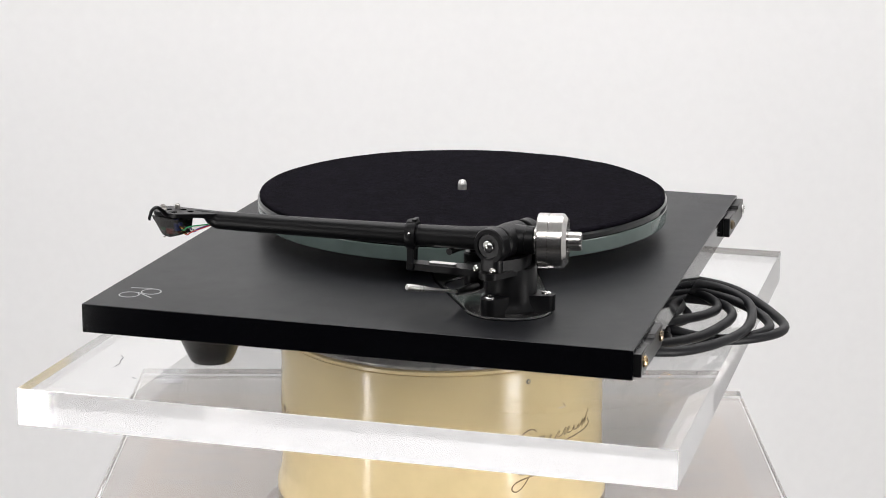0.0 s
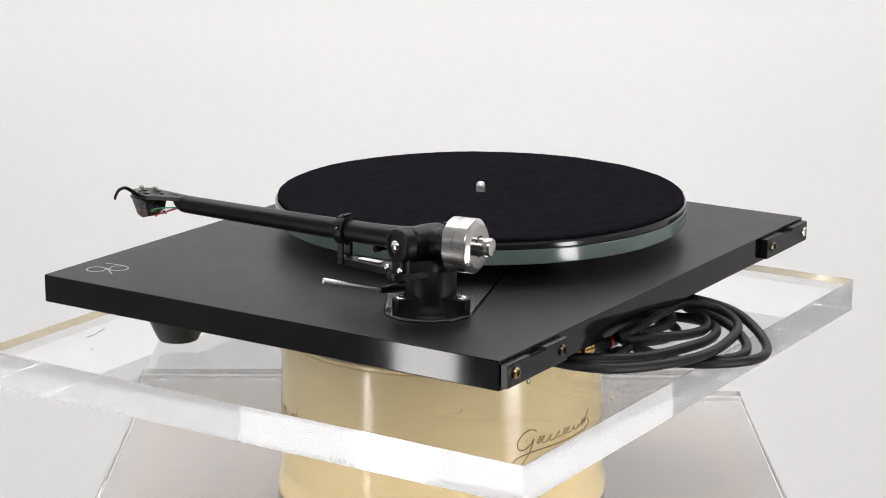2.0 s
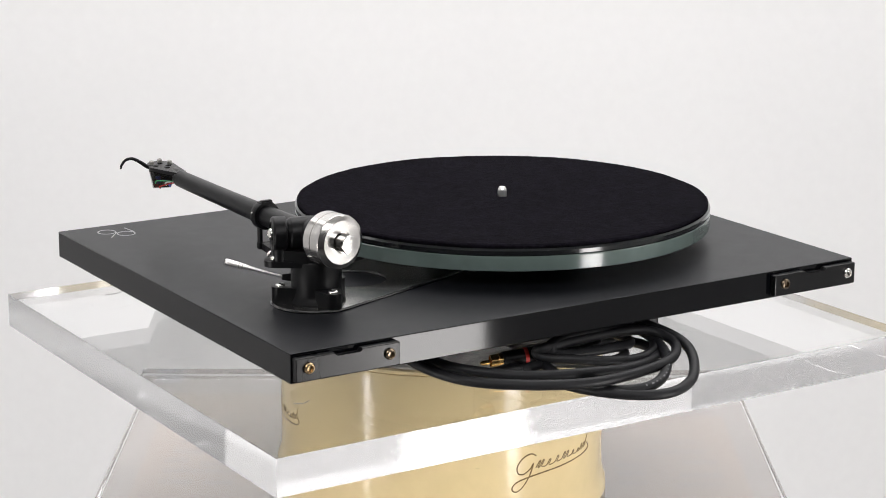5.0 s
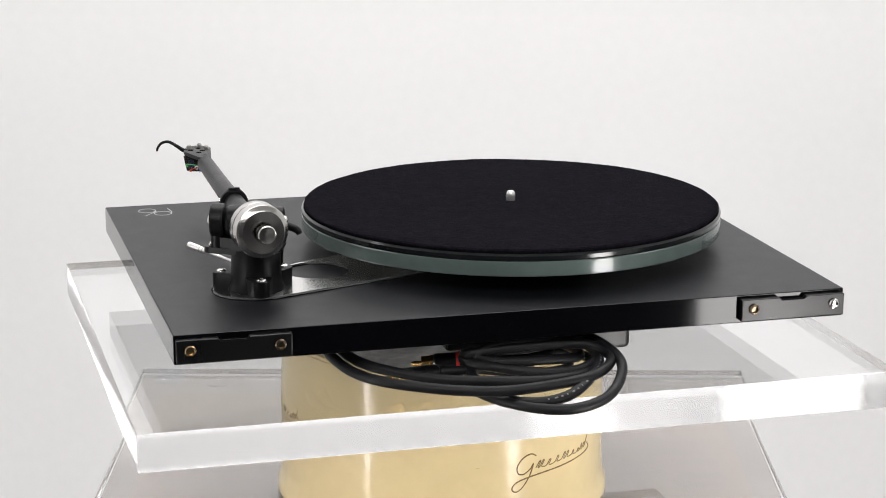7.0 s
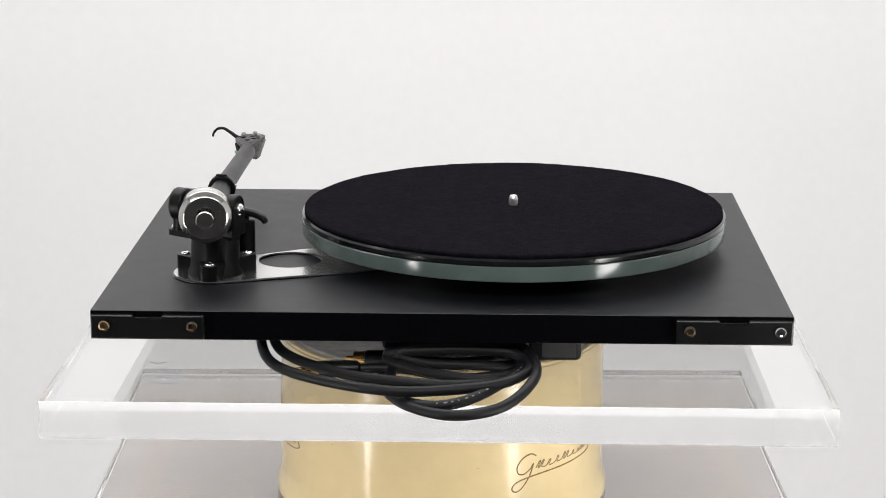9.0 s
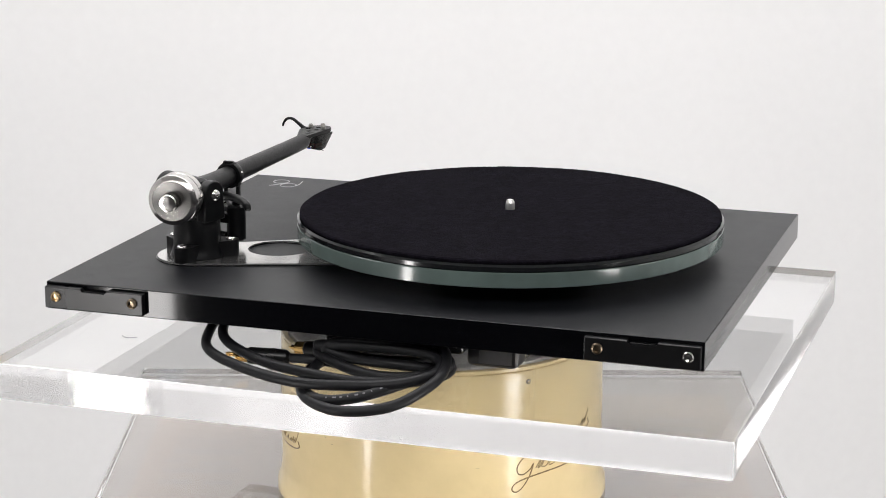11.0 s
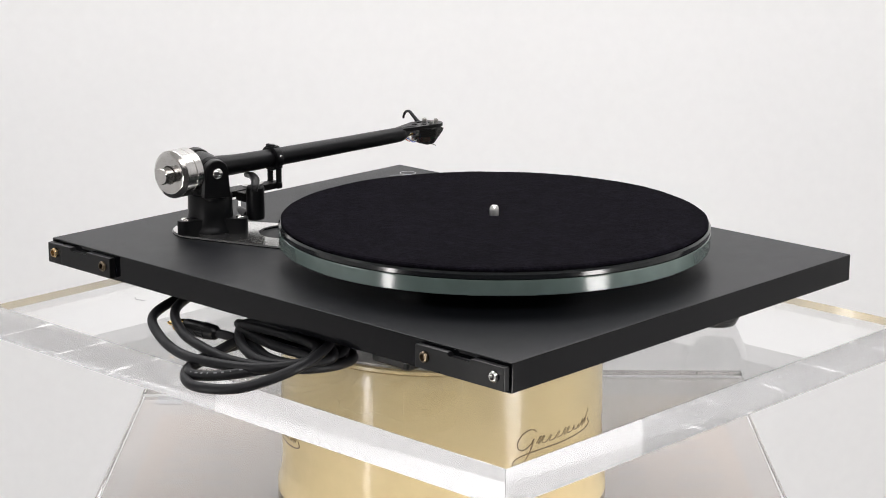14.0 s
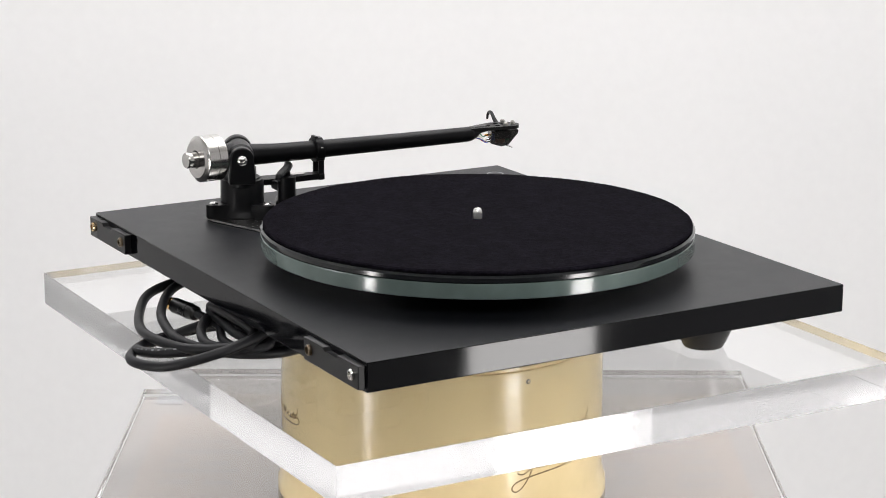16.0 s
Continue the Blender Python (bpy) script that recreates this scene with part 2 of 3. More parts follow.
# added floor below the view, its colour holding down the bounce light
solid("floor_bay", box((-X - 0.12, YM, Z0 - 0.1), (X + 0.12, Y1 + 0.12, Z0)), BAY_FLOOR, "floor of the bay out of view, greyed to cut bounce light", "floor", kind="structure")
# unseen ceiling, left open where the added fill lamps hang
cb = bmesh.new()
for a, b in (((-X - 0.12, Y0 - 0.12), (-1.7, Y1 + 0.12)), ((1.7, Y0 - 0.12), (X + 0.12, Y1 + 0.12)), ((-1.7, Y0 - 0.12), (1.7, -2.6)), ((-1.7, -1.6), (1.7, 0.1)), ((-1.7, 1.4), (1.7, Y1 + 0.12))):
    bmesh.ops.create_cube(cb, size=1, matrix=Matrix.Translation(((a[0] + b[0]) / 2, (a[1] + b[1]) / 2, Z1 + 0.05)) @ Matrix.Diagonal((b[0] - a[0], b[1] - a[1], 0.1, 1)))
solid("ceiling", cb, WALL, "plain white ceiling", "ceiling", kind="structure")


def strip_light(x, y, w):
    """A slim upright lamp housing on a pole, open towards the stand."""
    ob = thing("strip_light", "slim black upright strip light on a pole", "lamp", "strip lights beside the stand")
    ob.matrix_world = Matrix.Translation((x, y, 0)) @ Matrix.Rotation(math.atan2(-y, -x), 4, "Z")     # x runs to the stand
    h = w / 2 + 0.008
    part("back", box((-0.060, -h, -0.425), (-0.010, h, 0.035), 0.004), PLASTIC, ob)
    for sy in (-1, 1):
        part("side", box((-0.010, sy * h - 0.003, -0.425), (0.004, sy * h + 0.003, 0.035), 0.001), PLASTIC, ob)
    part("pole", turned([(0.011, Z0 + 0.015), (0.011, -0.420)], 20, Matrix.Translation((-0.035, 0, 0))), STEEL, ob, "steel pole")
    part("base", turned([(0.120, Z0), (0.120, Z0 + 0.010), (0.110, Z0 + 0.016)], 40, Matrix.Translation((-0.035, 0, 0))), PLASTIC, ob, "round black base")


for x, y, w, _ in STRIPS:
    strip_light(x, y, w)

# ---- the stand, its clear sheet and the cream drum ----
LOW = -0.160
stand = thing("display_stand", "white box stand with a grey top board", "stand")
part("body", box((-0.235, -0.30, Z0), (0.235, 0.19, LOW - 0.030), 0.002), STAND, stand)
part("top_board", box((-0.2498, -0.33, LOW - 0.030), (0.2498, 0.2212, LOW - 0.0192), 0.001), BOARD, stand, "grey board under the clear sheet")
paper = part("paper", box((-0.229, -0.31, LOW - 0.0192), (0.229, 0.172, LOW - 0.0188)), PAPER, stand, "beige printed paper under the clear sheet")
# faded print on it, too pale to read
for xa, xb, y, h in ((-0.209, -0.154, 0.083, 0.010), (-0.213, -0.194, 0.063, 0.011), (-0.185, -0.162, 0.056, 0.010), (-0.211, -0.153, 0.040, 0.009), (-0.212, -0.186, 0.016, 0.010),
                     (-0.178, -0.156, 0.014, 0.007), (0.150, 0.205, 0.086, 0.008), (0.184, 0.212, 0.062, 0.009), (0.134, 0.156, 0.056, 0.008), (0.180, 0.213, 0.033, 0.010),
                     (0.134, 0.154, 0.038, 0.008), (0.176, 0.212, 0.014, 0.008), (0.133, 0.153, 0.016, 0.008), (-0.206, -0.165, 0.106, 0.006), (0.160, 0.206, 0.108, 0.006)):
    part("print_bar", box((xa, y - h / 2, LOW - 0.0188), (xb, y + h / 2, LOW - 0.01876)), FADED, paper)
sb = box((-0.2505, -0.33, LOW - 0.018), (0.2505, 0.222, LOW), 0.0006)
for f in sb.faces:
    f.material_index = 0 if abs(f.normal.z) > 0.98 else 1
sheet = solid("acrylic_sheet", sb, [ACRYLIC_LOW, EDGE], "thick clear acrylic sheet lying on the stand", "sheet")
sheet.visible_shadow = False
solid("label_sticker", box((-0.238, 0.199, LOW - 0.0190), (-0.216, 0.2195, LOW - 0.0185)), GREY, "small dark grey sticker under the clear sheet", "sticker")

PLATE_T, PLATE_B = -0.0300, -0.0545
drum = thing("display_drum", "cream enamelled metal drum turning the clear plate", "drum")
part("shell", turned([(0.1190, LOW), (0.1205, LOW + 0.003), (0.1200, LOW + 0.010), (0.1176, LOW + 0.0165), (0.1172, LOW + 0.022), (0.1166, -0.075), (0.1166, PLATE_B - 0.0075),
                      (0.1158, PLATE_B - 0.0060), (0.1140, PLATE_B - 0.0056)], 128), CREAM, drum, smooth=30)
part("rim", ringed([(0.1150, PLATE_B - 0.0058), (0.1162, PLATE_B - 0.0048), (0.1162, PLATE_B - 0.003), (0.1140, PLATE_B - 0.0022), (0.1135, PLATE_B - 0.0058)], 96), CREAM, drum)
part("turning_disc", turned([(0.108, PLATE_B - 0.0056), (0.112, PLATE_B - 0.004), (0.112, PLATE_B - 0.0012), (0.111, PLATE_B - 0.0007)], 96), DISC, drum, "dusty grey disc under the clear plate")


def on_drum(deg, z, lift=0.0004):
    r = 0.1168 + lift
    return (r * math.sin(radians(deg)), -r * math.cos(radians(deg)), z)


screw(drum, on_drum(30.2, -0.068, -0.0004), on_drum(30.2, 0), 0.0018, 0.0012, STEEL, "drum_screw")


def flourish(turn):
    """The maker's brown mark as plain pen strokes: a big loop, a wavy line and a long swash."""
    loop = [(33.7, -0.1043), (31.6, -0.1023), (28.5, -0.1044), (26.3, -0.1098), (26.6, -0.1148), (28.7, -0.1160), (31.4, -0.1129), (32.6, -0.1096), (31.0, -0.1181),
            (28.3, -0.1253), (25.8, -0.1281), (24.3, -0.1256), (25.5, -0.1218), (29.7, -0.1192), (36.2, -0.1177), (44.0, -0.1169), (52.1, -0.1159), (58.9, -0.1145),
            (61.9, -0.1118), (60.9, -0.1082)]
    wave = []
    for a, z, w, h, n in ((35.4, -0.1114, 1.5, 0.0029, 2), (39.2, -0.1118, 1.0, 0.0025, 1), (43.0, -0.1111, 1.0, 0.0026, 1), (47.3, -0.1103, 1.8, 0.0027, 2), (51.4, -0.1105, 0.8, 0.0018, 1),
                          (54.4, -0.1106, 0.8, 0.0016, 1), (57.4, -0.1094, 1.7, 0.0025, 2)):
        for k in range(n):
            c = a + w * (k - (n - 1) / 2)
            wave += [(c + w / n * p + 300 * h * q, z + h * q) for p, q in ((-0.7, -0.6), (-0.2, 0.9), (0.5, 0.7), (0.5, -0.5))]
    wave += [(59.4, -0.1085), (61.4, -0.1012)]
    for name, pts, r in (("loop_stroke", loop, 0.00058), ("wavy_stroke", wave, 0.00046)):
        part(name, tube([on_drum(a + turn, z, 0.0) for a, z in pts], r, 6, 6), MARK, drum, "brown pen-like stroke")


for turn in (0, -121):
    flourish(turn)

# old scuffs in the enamel
random.seed(7)
for k in range(26):
    a, z, n = random.uniform(-75, 75), random.uniform(-0.150, -0.070), random.uniform(0.3, 1.6)
    up = random.uniform(-0.0012, 0.0012)
    part("scuff", tube([on_drum(a, z, 0.0), on_drum(a + n * 0.5, z + up, 0.0), on_drum(a + n, z + 0.4 * up, 0.0)], random.uniform(0.00012, 0.00028), 5, 3), SCUFF, drum)

# ---- what turns on the drum ----
SPIN = []                                     # the things that the drum carries round

ab = box((-0.2530, -0.2127, PLATE_B), (0.2482, 0.2135, PLATE_T), 0.00012, 1)
for f in ab.faces:
    f.material_index = 0 if abs(f.normal.z) > 0.98 else 1
plate = solid("acrylic_plate", ab, [ACRYLIC, EDGE], "thick square clear acrylic plate with polished edges", "plate")
plate.visible_shadow = False
SPIN.append(plate)


def fibre(points):
    ob = solid("fibre", tube(points, 0.00022, 5, 5), GREY, "tiny dark fibre lying on the clear plate", "fibre", "fibres on the plate")
    SPIN.append(ob)


fz = PLATE_T + 0.0002
fibre([(0.1880, -0.1722, fz), (0.1805, -0.1718, fz), (0.1735, -0.1742, fz), (0.1680, -0.1748, fz), (0.1625, -0.1788, fz)])
fibre([(0.1913, 0.1287, fz), (0.1860, 0.1318, fz), (0.1800, 0.1290, fz)])
fibre([(0.2080, -0.1480, fz), (0.2070, -0.1510, fz)])

deck = thing("turntable", "black record player with a glass platter and black tonearm", "record player")
SPIN.append(deck)
W0, W1, D0, D1, PT, PB = -0.2270, 0.2201, -0.1790, 0.1800, 0.0200, 0.0010
pb = box((W0, D0, PB), (W1, D1, PT), 0.0007, 2)
for f in pb.faces:
    f.material_index = 0 if f.normal.z > 0.9 or f.normal.z < -0.9 else 1
plinth = part("plinth", pb, [TOP, GLOSS], deck, "matt black top with glossy black edges")
plinth.matrix_basis = Matrix.Translation((0, D1, PB)) @ Matrix.Rotation(-0.0034, 4, "X") @ Matrix.Translation((0, -D1, -PB))     # a touch high at the front feet


def ring_stroke(pts, parent, name="mark_stroke"):
    return part(name, tube([(x, y, PT + 0.00005) for x, y in pts], 0.00042, 6, 5, 0.5), SILVER_INK, parent, "thin silver line")


def circle(cx, cy, r, a0, a1, n=24):
    return [(cx + r * math.cos(radians(a0 + (a1 - a0) * k / n)), cy + r * math.sin(radians(a0 + (a1 - a0) * k / n))) for k in range(n + 1)]


# the maker's mark: two thin rings with a stem each
ring_stroke(circle(0.1905, -0.1588, 0.0064, 0, 360), plinth)
ring_stroke(circle(0.1800, -0.1478, 0.0064, 0, 360), plinth)
ring_stroke([(0.1742, -0.1645), (0.1736, -0.1600), (0.1731, -0.1550), (0.1727, -0.1515), (0.1737, -0.1470)], plinth)
ring_stroke([(0.1840, -0.1553), (0.1873, -0.1508), (0.1907, -0.1463), (0.1941, -0.1418)], plinth)

foot_prof = [(0.0118, PLATE_T + 0.0002), (0.0134, PLATE_T + 0.0006), (0.0143, PLATE_T + 0.0018), (0.0147, PLATE_T + 0.0034), (0.0156, PLATE_T + 0.0042), (0.0208, PLATE_T + 0.0165), (0.0246, PB - 0.003), (0.0250, PB), (0.0250, PB + 0.0016)]
for x, y in ((0.157, -0.1158), (-0.1595, -0.1150), (0.000, 0.1150)):
    part("foot", turned(foot_prof, 40, Matrix.Translation((x, y, 0))), RUBBER, deck, "tapered black rubber foot")
mh = box((-0.0955, 0.085, -0.0256), (-0.060, 0.1325, PB - 0.0002), 0.004, 3)
part("socket_housing", mh, PLASTIC, deck, "rounded black power socket housing")
part("socket", box((-0.0915, 0.1322, -0.0225), (-0.0690, 0.1330, -0.0050), 0.0002), GREY_PLASTIC, deck, "dark grey socket panel")
part("cable_clamp", box((-0.0605, 0.095, -0.0165), (0.036, 0.140, PB - 0.0002), 0.003, 3), PLASTIC, deck, "black plastic cover under the plinth")
part("motor_cover", turned([(0.030, -0.012), (0.033, -0.010), (0.033, PB)], 40, Matrix.Translation((-0.045, 0.075, 0))), PLASTIC, deck)

# platter
SX, SY = -0.0505, 0.0009
C = Matrix.Translation((SX, SY, 0))
part("sub_platter", turned([(0.055, PT), (0.055, 0.030), (0.060, 0.0325)], 48, C), PLASTIC, deck)
platter = part("platter", turned([(0.1480, 0.0434), (0.1500, 0.0440), (0.1502, 0.0468), (0.1490, 0.0482)], 160, C), SMOKED, deck, "dark smoked glass disc")
part("glass_ring", turned([(0.1482, 0.0326), (0.1499, 0.0331), (0.1502, 0.0336), (0.1502, 0.0427), (0.1497, 0.0432)], 160, C), GLASS_RING, platter, "greenish polished glass edge", smooth=8)
part("spindle", turned([(0.0033, 0.030), (0.0033, 0.0545), (0.0030, 0.0562), (0.0022, 0.0577), (0.0010, 0.0580)], 24, C), SATIN_STEEL, deck, "polished steel spindle")

mat_bm = bmesh.new()
prof = [(0.0038, 0.0484), (0.1478, 0.0484), (0.1486, 0.0492), (0.1484, 0.0503), (0.1470, 0.0510), (0.120, 0.0509), (0.085, 0.0509), (0.045, 0.0509), (0.0038, 0.0509)]
rings = []
for j, (r, z) in enumerate(prof):
    ring = []
    for k in range(192):
        a = 2 * math.pi * k / 192
        p = Vector((r * math.cos(a), r * math.sin(a), z))
        if 2 <= j <= 4:
            q = noise.noise(p * 90) * 0.0005 + noise.noise(p * 300) * 0.0003
            p += Vector((math.cos(a) * q, math.sin(a) * q, 0))
        if j >= 3:
            p.z += noise.noise(Vector((p.x, p.y, 0)) * 28) * 0.0004
        ring.append(mat_bm.verts.new(p))
    rings.append(ring)
for a, b in zip(rings, rings[1:] + rings[:1]):
    for k in range(192):
        mat_bm.faces.new((a[k], a[(k + 1) % 192], b[(k + 1) % 192], b[k]))
bmesh.ops.transform(mat_bm, matrix=C, verts=mat_bm.verts[:])
SPIN.append(solid("felt_mat", mat_bm, FELT, "round black felt mat lying on the glass platter", "mat"))

# steel brace on the plinth, under the arm
BRACE = [(0.152, 0.0868, 0.0280), (0.100, 0.0245, 0.0010), (-0.05, 0.004, 0.0385)]
part("brace_pad", slab(hull([(x, y, r + 0.0009) for x, y, r in BRACE]), PT + 0.0001, PT + 0.0009, [(0.1040, 0.0535, 0.0215)]), GLOSS, deck, "thin black sheet under the steel plate")
part("steel_brace", slab(hull(BRACE), PT + 0.0009, PT + 0.0021, [(0.1040, 0.0535, 0.0222)]), STEEL, deck, "brushed steel plate with a round hole")

# hinge brackets on the back edge
for x0, x1 in ((0.1470, 0.2190), (-0.2255, -0.1525)):
    xm = x0 + (x1 - x0) * 0.50
    n0, n1 = xm - 0.0085, xm + 0.0085
    out = [(x0, 0.0030), (x1, 0.0030), (x1, 0.0178), (n1 + 0.001, 0.0178), (n1, 0.0150), (n0, 0.0150), (n0 - 0.001, 0.0178), (x0, 0.0178)]
    hb = bmesh.new()
    lo = [hb.verts.new((x, D1, z)) for x, z in out]
    hi = [hb.verts.new((x, D1 + 0.0050, z)) for x, z in out]
    hb.faces.new(lo), hb.faces.new(hi[::-1])
    for k in range(len(out)):
        hb.faces.new((lo[k], hi[k], hi[(k + 1) % len(out)], lo[(k + 1) % len(out)]))
    bmesh.ops.bevel(hb, geom=hb.edges[:], offset=0.0006, segments=2, profile=0.5, affect="EDGES")
    hinge = part("hinge_bracket", hb, PLASTIC, deck, "black plastic lid hinge bracket")
    for sx in (x0 + 0.0075, x1 - 0.0085):
        screw(hinge, (sx, D1 + 0.0050, 0.0112), (0, 1, 0), 0.0036, 0.0022, BRONZE if sx > 0.2 else CHROME if sx < -0.2 else DARK_BRONZE)

# ---- tonearm ----
AX = Vector((0.943, -0.331, 0)).normalized()            # the bearing axis, towards the outside
FW = Vector((-0.331, -0.943, 0)).normalized()           # across it, towards the front
PV = Vector((0.157, 0.0873, 0.0673))
BC = (0.1515, 0.0880)                                   # centre of the pillar

pill = [(0.0190, PT + 0.0022), (0.0188, PT + 0.0036), (0.0176, PT + 0.0060), (0.0169, PT + 0.0090), (0.0166, PT + 0.0130), (0.0162, 0.0488), (0.0154, 0.0500)]
base = part("arm_base", turned(pill, 48, Matrix.Translation((*BC, 0))), SATIN, deck, "black cast tonearm pillar", smooth=40)
for deg in (-22, 88, 208):
    c, s = math.cos(radians(deg)), math.sin(radians(deg))
    lx, ly = BC[0] + 0.0232 * c, BC[1] + 0.0232 * s
    lug = slab(hull([(lx, ly, 0.0058), (BC[0] + 0.0125 * c, BC[1] + 0.0125 * s, 0.0088)]), PT + 0.0021, PT + 0.0125, bevel=0.0016)
    part("lug", lug, SATIN, base, smooth=40)
    dome(base, (lx, ly, PT + 0.0125), (0, 0, 1), 0.0033, 0.0018, CHROME)

collar = slab(hull([(PV.x - 0.002, PV.y - 0.001, 0.0135), (PV.x + AX.x * 0.0215, PV.y + AX.y * 0.0215, 0.0068), (PV.x - AX.x * 0.016, PV.y - AX.y * 0.016, 0.0080)]), 0.0466, 0.0506, bevel=0.001)
yoke = part("bearing_yoke", collar, SATIN, deck, "black cast bearing yoke")
part("yoke_body", slab(hull([(PV.x, PV.y, 0.0125), (PV.x + AX.x * 0.015, PV.y + AX.y * 0.015, 0.0070), (PV.x - AX.x * 0.015, PV.y - AX.y * 0.015, 0.0070)]), 0.0495, 0.0575, bevel=0.0015), SATIN, yoke)
# inner upright with a rounded head
up = bmesh.new()
prof = [(-0.0102, 0.0490), (0.0102, 0.0490), (0.0090, 0.0650)] + [(0.0090 * math.cos(radians(a)), 0.0680 + 0.0090 * math.sin(radians(a))) for a in range(10, 180, 16)] + [(-0.0090, 0.0650)]
lo, hi = [], []
for u, z in prof:
    q = PV + FW * u
    lo.append(up.verts.new((q.x - AX.x * 0.0245, q.y - AX.y * 0.0245, z)))
    hi.append(up.verts.new((q.x - AX.x * 0.0165, q.y - AX.y * 0.0165, z)))
up.faces.new(lo), up.faces.new(hi[::-1])
for k in range(len(prof)):
    up.faces.new((lo[k], hi[k], hi[(k + 1) % len(prof)], lo[(k + 1) % len(prof)]))
bmesh.ops.recalc_face_normals(up, faces=up.faces[:])
bmesh.ops.bevel(up, geom=[e for e in up.edges if e.calc_face_angle(0) > 0.9], offset=0.0010, segments=2, profile=0.5, affect="EDGES")
part("inner_upright", up, SATIN, yoke)
dome(yoke, PV - AX * 0.0243, -AX, 0.0040, 0.0030, CHROME, "bearing_bolt")
# outer upright: a round spring housing
part("spring_housing", turned([(0.0085, 0.0), (0.0108, 0.0008), (0.0113, 0.002), (0.0113, 0.0085), (0.0106, 0.0096), (0.0080, 0.0102), (0.0076, 0.0092), (0.005, 0.0092)], 40,
                              along(PV + AX * 0.0135, PV + AX * 0.05)), SATIN, yoke, "round black side housing")
dome(yoke, PV + AX * 0.0226, AX, 0.0040, 0.0034, CHROME, "bearing_bolt")
part("outer_post", slab(hull([(PV.x + AX.x * 0.019 + FW.x * s, PV.y + AX.y * 0.019 + FW.y * s, 0.0044) for s in (-0.003, 0.003)]), 0.0495, 0.0600, bevel=0.001), SATIN, yoke)
for place in ((0.1762, 0.0712, 0.0520), (0.1795, 0.0828, 0.0520)):
    dome(yoke, place, (0.75, -0.35, 0.5), 0.0023, 0.0018, CHROME)

NOSE = Vector((0.1522, -0.1130, 0.0655))
arm = part("tonearm", tube([PV + Vector((-0.0014, 0.012, 0)), PV + Vector((-0.0016, 0.004, 0)), (0.1551, 0.060, 0.0660), (0.1545, 0.0250, 0.0657), (0.1533, -0.0450, 0.0655),
                            NOSE + Vector((0, 0.012, 0)), NOSE + Vector((0, 0.002, 0.0002)), NOSE + Vector((-0.0004, -0.0025, 0.0012)), NOSE + Vector((-0.0012, -0.007, 0.0029)), NOSE + Vector((-0.0030, -0.015, 0.0036))],
                           [0.0096, 0.0088, 0.0074, 0.0069, 0.0063, 0.0060, 0.0059, 0.0047, 0.0030, 0.0018], 28, 10), SATIN, deck, "tapered satin black arm tube")
part("bearing_boss", turned([(0.0085, -0.014), (0.0102, -0.011), (0.0108, 0), (0.0102, 0.011), (0.0085, 0.014)], 32, along(PV, PV + AX)), SATIN, arm)
CWD = (Vector((0.1519, 0.1328, 0.0679)) - PV).normalized()
CW = along(PV, PV + CWD)
part("rear_stub", turned([(0.0100, 0.004), (0.0092, 0.010), (0.0090, 0.0160), (0.0084, 0.0168)], 32, CW), SATIN, arm)
part("neck", turned([(0.0078, 0.0160), (0.0082, 0.0164), (0.0082, 0.0190)], 32), TURNED, arm, "steel neck behind the weight", CW)
part("counterweight", turned([(0.0155, 0.0186), (0.0168, 0.0188), (0.0174, 0.0196), (0.0174, 0.0258), (0.0169, 0.0260), (0.0169, 0.0266), (0.0174, 0.0268), (0.0174, 0.0346),
                              (0.0172, 0.0351), (0.0144, 0.0374), (0.0139, 0.0376), (0.0069, 0.0376), (0.0067, 0.0372), (0.0065, 0.0340)], 96), TURNED, arm, "polished steel counterweight with a turned groove", CW, smooth=18)
part("counterweight_stub", turned([(0.0060, 0.030), (0.0060, 0.0452), (0.0055, 0.0462), (0.0034, 0.0464), (0.0004, 0.0464)], 40), TURNED, arm, "steel shaft end", CW)
# headshell, set at an angle
HS = Matrix.Translation((0.1540, -0.1405, 0.0)) @ Matrix.Rotation(math.atan2(FW.y, FW.x), 4, "Z")   # x runs to the front
hs_out = hull([(0.0062, 0.0, 0.0094), (-0.0040, 0.0, 0.0090), (-0.0145, -0.0052, 0.0066), (-0.0256, -0.0108, 0.0046)], 40)
hs = slab(hs_out, 0.0680, 0.0706, [(-0.0030, -0.0050, 0.0022), (-0.0030, 0.0040, 0.0022), (-0.0105, -0.0035, 0.0022), (0.0050, 0.0, 0.0020)])
bmesh.ops.transform(hs, matrix=HS, verts=hs.verts[:])
part("headshell", hs, SATIN, arm, "pierced black headshell plate")
for u, v in ((0.0105, 0.0), (0.0035, 0.0066), (0.0035, -0.0066)):
    p = HS @ Vector((u, v, 0.0705))
    screw(arm, p, (0, 0, 1), 0.0019, 0.0028, DULL_STEEL, "headshell_screw")
part("finger_lift", tube([(0.1560, -0.1430, 0.0688), (0.1630, -0.1430, 0.0698), (0.1690, -0.1435, 0.0738), (0.1745, -0.1445, 0.0768), (0.1795, -0.1455, 0.0760), (0.1825, -0.1460, 0.0725), (0.1832, -0.1462, 0.0700)],
                         [0.0026, 0.0020, 0.0016, 0.0014, 0.0013, 0.0011, 0.0009], 12, 8, 0.8), SATIN, arm, "curved black finger lift")
cart = bmesh.new()
sections = [(-0.0085, 0.0088, 0.0560, 0.0670), (0.0000, 0.0090, 0.0535, 0.0670), (0.0060, 0.0088, 0.0545, 0.0670), (0.0140, 0.0080, 0.0640, 0.0670)]
rows_ = []
for u, w, zb, zt in sections:
    rows_.append([cart.verts.new(HS @ Vector(p)) for p in ((u, -w, zt), (u, w, zt), (u, w * 0.72, zb), (u, -w * 0.72, zb))])
